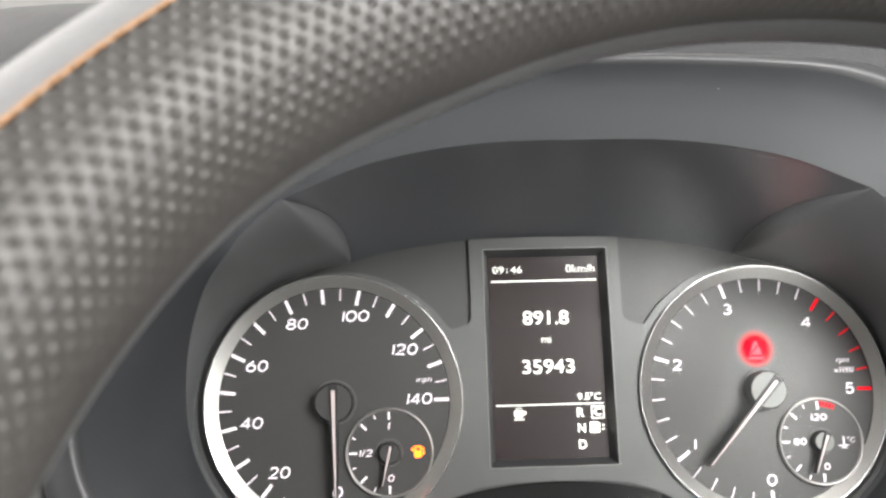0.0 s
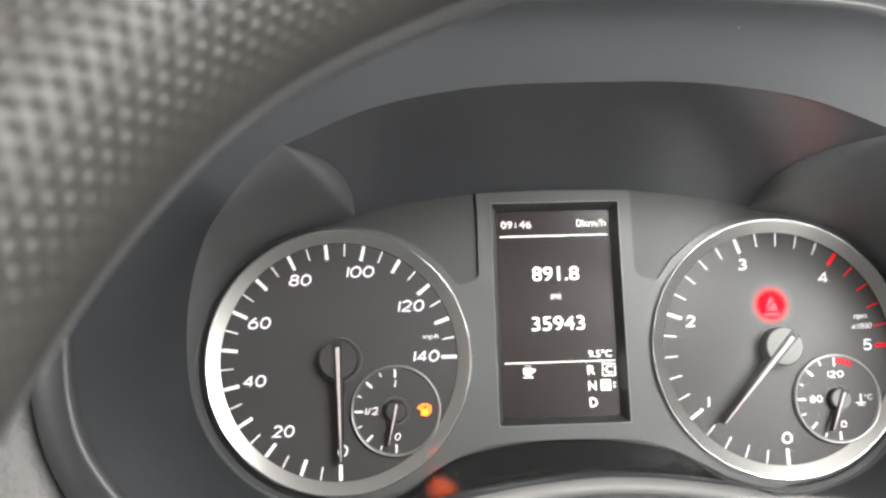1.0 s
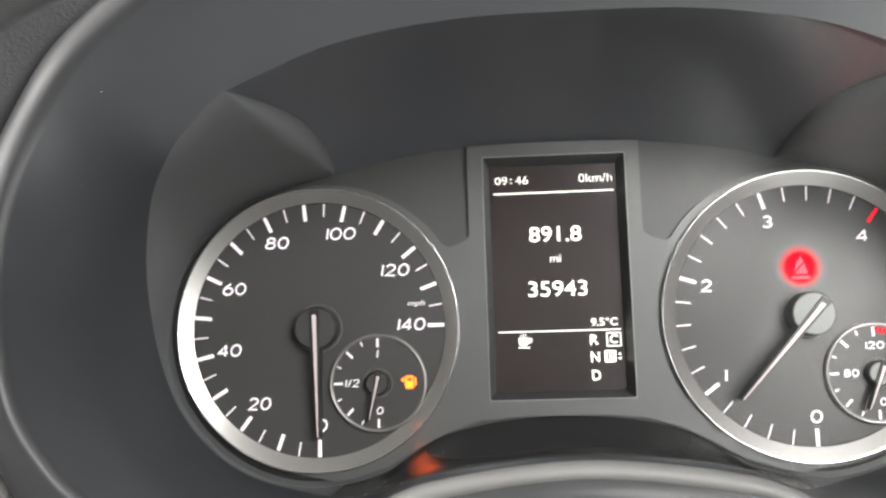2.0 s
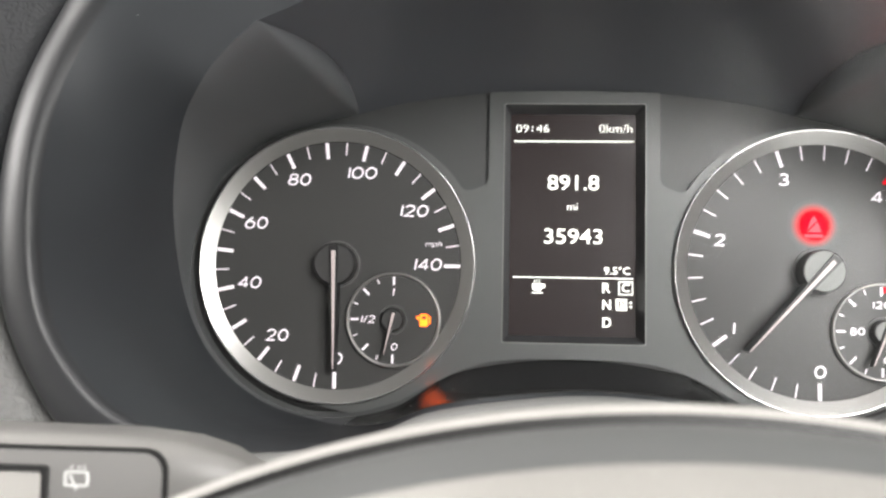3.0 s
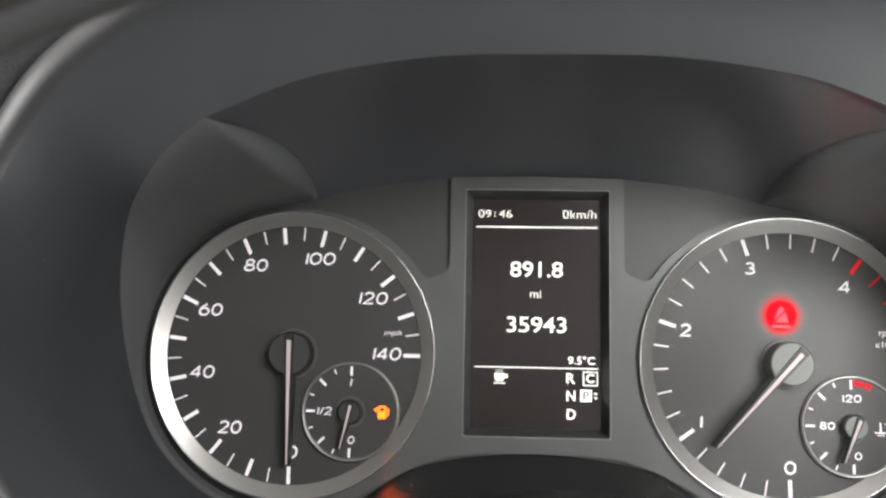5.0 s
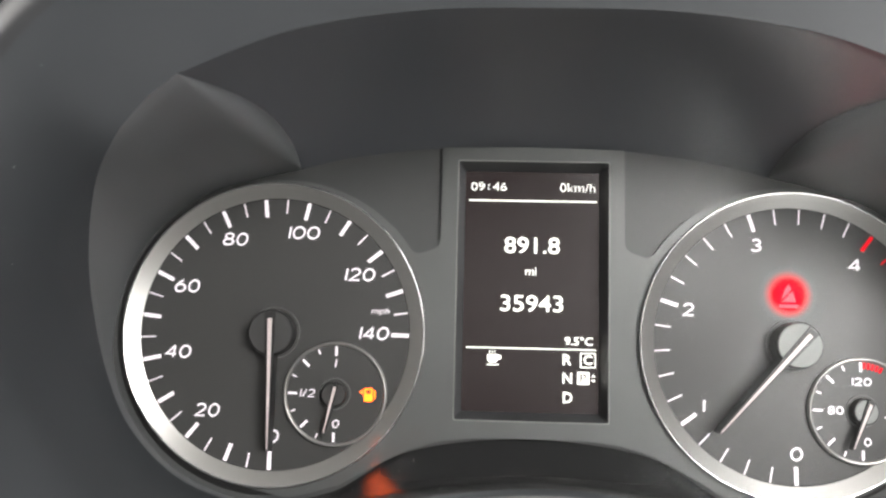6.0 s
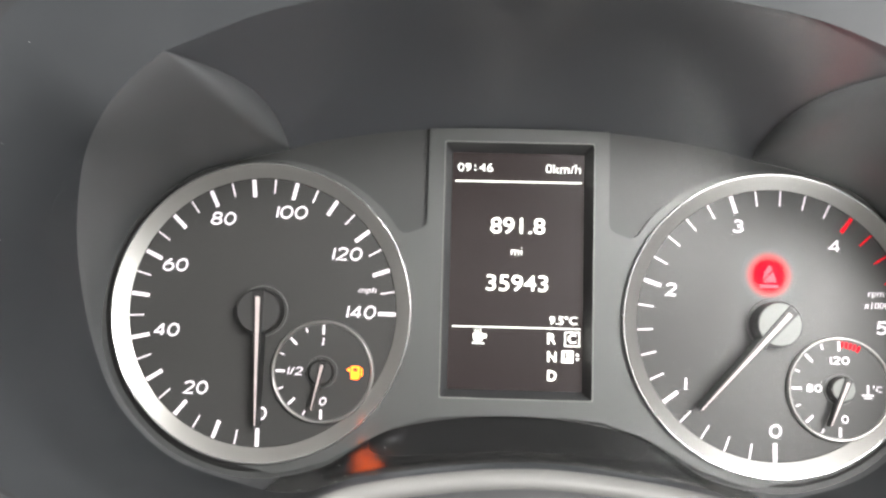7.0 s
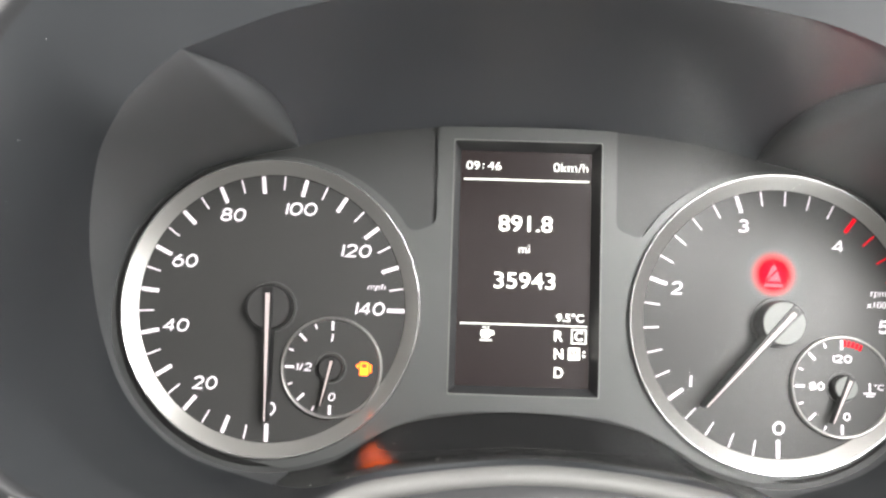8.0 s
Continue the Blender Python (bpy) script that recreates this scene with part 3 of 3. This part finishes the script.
text("9.5\u00b0C", 104.0, -0.5, 2.9, 9.6, 0.01)
text("R", 100.1, -6.9, 3.6, 3.0, 0.015)
text("N", 100.2, -13.1, 3.6, 3.1, 0.015)
text("D", 100.3, -19.6, 3.6, 3.1, 0.015)
text("C", 107.1, -6.8, 3.2, 2.9, 0.02)
lit(part("rule_line", bar(65.6, 47.6, 109.9, 47.7, 0.5, 0.5, F, F + 0.08), GLOW, screen))
lit(part("rule_line", bar(65.6, -3.4, 109.9, -3.4, 0.4, 0.4, F, F + 0.08), GLOW, screen))
lit(part("box_outline", prism(rounded(104.5, -9.5, 109.8, -4.4, 0.1, 1), F, F + 0.08, [rounded(104.9, -9.1, 109.4, -4.8, 0.1, 1)]), GLOW, screen))
lit(part("box_inverse", prism(rounded(103.6, -15.1, 107.6, -10.9, 0.1, 1), F, F + 0.08), GLOW, screen, "white box with a dark P"))
lit(lettering("lettering", "P", 105.6, -13.0, 3.0, BLACK, screen, F - 0.06, 2.3, 0.0, 0.02))
lit(part("arrow", prism([(108.3, -12.6), (109.7, -12.6), (109.0, -11.6)], F, F + 0.08), GLOW, screen))
lit(part("arrow", prism([(108.3, -13.4), (109.0, -14.4), (109.7, -13.4)], F, F + 0.08), GLOW, screen))
lit(part("cup_symbol", prism([(72.9, -5.6), (72.9, -7.4), (73.6, -8.4), (75.8, -8.4), (76.4, -7.4), (76.4, -5.6)], F, F + 0.08), GLOW, screen, "white cup symbol"))
lit(part("cup_symbol", bar(72.7, -9.1, 76.8, -9.1, 0.4, 0.4, F, F + 0.08), GLOW, screen))
lit(part("cup_symbol", prism(rounded(76.3, -7.3, 77.6, -5.8, 0.4, 3), F, F + 0.08, [rounded(76.6, -7.0, 77.2, -6.1, 0.2, 2)]), GLOW, screen))
for i in range(3):
    lit(part("cup_symbol", bar(73.7 + 0.9 * i, -5.2, 73.7 + 0.9 * i, -4.2, 0.25, 0.25, F, F + 0.08), GLOW, screen))

# ---- clear cover ----
cover = thing("instrument_cover", "clear plastic cover bowed over the instruments", "cover")
mid = Vector((MID, 0, 14))


def bowed(p):
    return Vector((p.x, -55 - 0.2 * p.z - 14 * (1 - ((p.x - MID) / 140) ** 2), p.z))


rows = [[bowed(mid.lerp(p, 0.985 * t)) for p in c_lens] for t in (1.0, 0.85, 0.7, 0.55, 0.4, 0.25, 0.1)]
bm, _ = loft(rows[:2])
part("cover_edge", bm, glass, cover, "clear edge of the cover", smooth=True).visible_shadow = False
bm, rr = loft(rows[1:])
bm.faces.new(rr[-1])
pane = part("pane", bm, glass, cover, "clear plastic pane", smooth=True)
pane.visible_shadow = False

# ---- steering wheel ----
wheel = thing("steering_wheel", "dark leather steering wheel with a dimpled grip and grained grey hub", "steering wheel")
WC, WR, WT, TILT, SWING = Vector((105.2, -251.2, -32.3)), 137.5, 18.0, 0.462, 0.023
W_U = Vector((math.cos(SWING), math.sin(SWING), 0))
W_V = Vector((-math.sin(SWING) * math.sin(TILT), math.cos(SWING) * math.sin(TILT), math.cos(TILT)))
W_N = W_U.cross(W_V)


def swell(a):
    """The grip is fuller at its back near the top."""
    q = min(1.0, max(0.0, (146 - a) / 26))
    return 4.2 * q * q * (3 - 2 * q)


def rim_part(name, mat, a0, a1, step, around, dimple, label, f0=0.0, f1=360.0, grow=0.0):
    bm = bmesh.new()
    n = max(8, int(radians(a1 - a0) * WR / step))
    m = around
    rows = []
    for i in range(n + 1):
        s = radians(a0 + (a1 - a0) * i / n)
        er = W_U * math.cos(s) + W_V * math.sin(s)
        row = []
        for k in range(m + 1):
            f = radians(f0 + (f1 - f0) * k / m)
            r = WT + grow + swell(a0 + (a1 - a0) * i / n) * max(0.0, math.cos(f - radians(215)))
            if dimple:
                fade = min(1.0, max(0.0, (194 - math.degrees(f)) / 36))
                p, q = WR * s / 1.8 * math.pi, WT * f / 1.8 * math.pi
                r += dimple * fade * (max(0.0, math.cos(p) * math.cos(q)) ** 1.5 - 0.4)
            row.append(bm.verts.new((WC + er * (WR + r * math.cos(f)) + W_N * (r * math.sin(f))) * MM))
        rows.append(row)
    for a, b in zip(rows, rows[1:]):
        for k in range(m):
            bm.faces.new((a[k], a[k + 1], b[k + 1], b[k]))
    return part(name, bm, mat, wheel, label, smooth=True)


rim_part("grip", RIMLEATHER, 75, 185, 0.36, 96, 0.62, "dimpled dark leather grip", 93, 196)
rim_part("grip_back", RIMPLAIN, 75, 185, 3, 40, 0, "smooth dark leather grip back", 196.3, 451, -0.05)
rim_part("seam", STITCH, 138, 185, 2, 8, 0, "orange brown stitched seam", 90.8, 92.8, 0.2)
rim_part("rim", RIMPLAIN, 185.3, 434.7, 4, 32, 0, "smooth dark leather rim")

# hub pad: a lip with a groove, a sloping shoulder and a steep grained face
HX, HZ, HR = 84.0, -202.5, 176.0


def hub_row(drop, y, half_angle=40.0, n=72):
    return [Vector((HX + (HR - drop) * math.sin(radians(-half_angle + 2 * half_angle * i / n)), y - 10, HZ + (HR - drop) * math.cos(radians(-half_angle + 2 * half_angle * i / n)))) for i in range(n + 1)]


def crest_row(r, y, n=72):
    """An arc of the raised face of the pad."""
    return [Vector((95 + r * math.sin(radians(-78 + 156 * i / n)), y, -104.6 + r * math.cos(radians(-78 + 156 * i / n)))) for i in range(n + 1)]


def shoulder(q):
    bulge = math.sin(math.pi * q)
    return [a.lerp(b, q) + Vector((0, -2.0 * bulge, 0.2 * bulge)) for a, b in zip(hub_row(4.8, -192), crest_row(67.0, -223.5))]


bm, _ = loft([hub_row(12, -150), hub_row(2.6, -168), hub_row(1.4, -172)], False)
part("hub_back", bm, STALKGREY, wheel, "grey plastic back of the hub", smooth=True)
bm, _ = loft([hub_row(1.4, -172), hub_row(0.3, -174.0), hub_row(0, -175.4), hub_row(0.2, -176.6), hub_row(1.0, -177.2)], False)
part("hub_lip", bm, TRIM, wheel, "light grey plastic lip behind the hub pad", smooth=True)
bm, _ = loft([hub_row(1.0, -177.2), hub_row(4.0, -177.4), hub_row(4.0, -179.6), hub_row(2.1, -179.8)], False)
part("hub_groove", bm, BLACK, wheel, "black groove round the hub pad")
bm, _ = loft([hub_row(2.1, -179.8), hub_row(2.0, -180.4), hub_row(2.8, -185), hub_row(4.8, -192)], False)
part("hub_bevel", bm, BEVEL, wheel, "smooth grey bevel of the hub pad", smooth=True)
pad_rows = [shoulder(q / 14) for q in range(15)] + [crest_row(66.2, -224.4)]
bm, _ = loft(pad_rows, False)
part("hub_pad", bm, LEATHER, wheel, "grey airbag pad with a soft grain", smooth=True)
face_rows = [crest_row(r, y) for r, y in ((66.2, -224.4), (65.0, -224.9), (63.4, -224.9), (61, -223.4), (56, -219), (48, -212), (36, -204), (24, -198), (12, -194))]
bm, _ = loft(face_rows, False)
part("hub_face", bm, FACELEATHER, wheel, "coarsely grained face of the airbag pad", smooth=True)
for side in (-1, 1):
    bm = bmesh.new()
    rows = []
    for t in range(9):
        q = t / 8
        x = (HX + side * 70) * (1 - q) + (WC.x + side * 123) * q
        rows.append([bm.verts.new(Vector((x, -212 - 64 * q ** 1.3 + dy, -84 + dz)) * MM) for dy, dz in ((0, 18), (-9, 10), (-10, -10), (0, -18), (8, -10), (8, 10))])
    for a, b in zip(rows, rows[1:]):
        for k in range(6):
            bm.faces.new((a[k], a[(k + 1) % 6], b[(k + 1) % 6], b[k]))
    part("spoke", bm, TRIM, wheel, smooth=True)

# ---- steering column and lever ----
column = thing("steering_column", "dark plastic steering column shroud behind the wheel", "steering column")
bm, _ = loft([[Vector((MID + 52 * math.cos(a) * k, y, -112 + 42 * math.sin(a) * k)) for a in [2 * math.pi * i / 48 for i in range(48)]] for k, y in ((1.0, -60), (1.0, -130), (0.95, -160), (0.8, -172))])
part("shroud", bm, HOOD, column, smooth=True)

stalk = thing("wiper_lever", "dark plastic wiper lever with white symbols beside the wheel", "lever")
stalk.scale = (0.884, 0.884, 0.884)
stalk.location = (0.0055, -0.03443, -0.0030)
sec = rounded(-17, -15, 17, 15, 9, 6)
bm = bmesh.new()
rows = []
for x, k in ((-150, 0.75), (-146, 0.9), (-140, 0.96), (-60, 1.0), (-24, 0.97), (-10, 0.88), (-1, 0.72), (6, 0.5), (12, 0.36), (45, 0.34)):
    rows.append([bm.verts.new(Vector((x, -111 + p * 0.75 * k, -57.5 + q * k)) * MM) for p, q in sec])
for a, b in zip(rows, rows[1:]):
    for k in range(len(sec)):
        bm.faces.new((a[k], a[(k + 1) % len(sec)], b[(k + 1) % len(sec)], b[k]))
bm.faces.new(rows[0])
part("body", bm, STALKBODY, stalk, smooth=True)
part("groove", prism(rounded(-112, -71, -10.6, -44.6, 5, 6), -124.2, -123.4), BLACK, stalk, "dark groove round the insert")
part("insert", prism(rounded(-111, -70, -11.6, -45.6, 4.4, 6), -124.9, -123.6), STALKGREY, stalk, "warm grey insert panel")
button = part("button", prism(rounded(-70, -63, -36.5, -48.6, 1.0, 3), -126.2, -124.8, [rounded(-69, -62, -37.7, -49.9, 0.8, 3)]), BLACK, stalk, "black button frame")
part("button_cap", prism(rounded(-68.8, -61.8, -37.9, -50.1, 0.6, 3), -125.9, -124.8), TRIM, button, "light grey button")
sx, sz = -30.4, -51.3
part("symbol", prism(rounded(sx - 2.8, sz - 1.8, sx + 2.8, sz + 1.6, 0.8, 4), -125.15, -124.85, [rounded(sx - 2.2, sz - 1.3, sx + 2.2, sz + 1.1, 0.5, 4)]), SYMBOL, stalk, "white rear wiper symbol")
part("symbol", bar(sx - 1.4, sz + 0.8, sx + 0.2, sz - 2.4, 0.5, 0.5, -125.3, -125.1), SYMBOL, stalk)
for dx in (-1.2, 0.4, 1.6):
    part("symbol", bar(sx + dx, sz + 2.0, sx + 0.2 + dx, sz + 2.7, 0.35, 0.3, -125.15, -124.85), SYMBOL, stalk)
part("symbol", bar(sx - 1.4, sz - 5.0, sx + 1.4, sz - 5.0, 0.5, 0.5, -125.15, -124.85), SYMBOL, stalk)

# ---- the cab, closed round the camera, with window openings ----


def wall(name, corners, hole, axis, at, thick, label, mat=None):
    """A wall across an axis, with one rectangular opening."""
    (a0, b0), (a1, b1) = corners
    out, inn = [(a0, b0), (a1, b0), (a1, b1), (a0, b1)], ([(hole[0], hole[1]), (hole[2], hole[1]), (hole[2], hole[3]), (hole[0], hole[3])] if hole else None)
    bm = prism([(p * 1000, q * 1000) for p, q in out], 0, thick * 1000, [[(p * 1000, q * 1000) for p, q in inn]] if inn else [])
    for v in bm.verts:
        a, d, b = v.co
        v.co = Vector((a, at + d, b)) if axis == "y" else (Vector((at + d, a, b)) if axis == "x" else Vector((a, b, at + d)))
    return tagged(part(name, bm, mat or CABIN), label, "wall", kind="structure")


wall("wall_driver_side", ((-1.3, -1.1), (0.8, 0.75)), (-1.27, -0.6, -0.54, 0.56), "x", 0.55, 0.05, "dark grey cab side with the open doorway", CABIN_DARK)
wall("wall_passenger_side", ((-1.3, -1.1), (0.8, 0.75)), (-0.62, 0.12, 0.32, 0.56), "x", -1.35, 0.05, "grey door trim with a window opening")
wall("wall_front", ((-1.35, -1.1), (0.6, 0.75)), (-1.2, 0.2, 0.45, 0.52), "y", 0.75, 0.05, "dark front bulkhead with the windscreen opening", CABIN_DARK)
wall("wall_rear", ((-1.35, -1.1), (0.6, 0.75)), None, "y", -1.3, 0.05, "plain dark grey bulkhead behind the seats", CABIN_DARK)
wall("floor", ((-1.35, -1.3), (0.6, 0.8)), None, "z", -1.1, 0.05, "dark grey cab floor", CABIN_DARK)
wall("ceiling", ((-1.35, -1.3), (0.6, 0.8)), None, "z", 0.75, 0.05, "grey cab roof lining")

# ---- dust on the shelf, the hood and the hub pad ----
rng = random.Random(7)
DUST = material("pale_dust", (0.7, 0.69, 0.66), 0.8)
bm = bmesh.new()


def fleck(p, n, size):
    a = n.orthogonal().normalized()
    b = n.cross(a)
    turn = rng.uniform(0, 6.28)
    u, v = a * math.cos(turn) + b * math.sin(turn), b * math.cos(turn) - a * math.sin(turn)
    k = rng.uniform(0.35, 0.8)
    low = [bm.verts.new((p + (u * x + v * y * k) * size - n * 0.02) * MM) for x, y in ((-1, -0.6), (0.8, -1), (1, 0.5), (-0.5, 1))]
    peak = bm.verts.new((p + n * size * 0.5) * MM)
    bm.faces.new(low)
    for i in range(4):
        bm.faces.new((low[i], low[(i + 1) % 4], peak))


def scatter(grid, count, small, large, up):
    for _ in range(count):
        i, j = rng.randrange(1, len(grid) - 1), rng.randrange(1, len(grid[0]) - 1)
        p, q, r = grid[i][j], grid[i + 1][j], grid[i][j + 1]
        n = (q - p).cross(r - p)
        if n.length < 1e-6:
            continue
        n.normalize()
        if n.dot(up) < 0:
            n = -n
        fleck(p + (q - p) * rng.random() * 0.5 + (r - p) * rng.random() * 0.5, n, rng.uniform(small, large))


scatter(base, 26, 0.12, 0.3, Vector((0, -0.3, 1)))
scatter(pad_rows[:16], 40, 0.08, 0.22, Vector((0, -0.5, 1)))
scatter([hub_row(0, -176), hub_row(0.2, -176.6), hub_row(0.9, -176.9)], 10, 0.1, 0.2, Vector((0, -0.5, 1)))
scatter([mixed(c_lens, c_crest, q / 6, 1.6) for q in range(7)], 26, 0.07, 0.15, Vector((0, -1, 0)))
dust = part("dust", bm, DUST)
tagged(dust, "pale dust flecks lying on the dark plastic", "dust", kind="stuff")
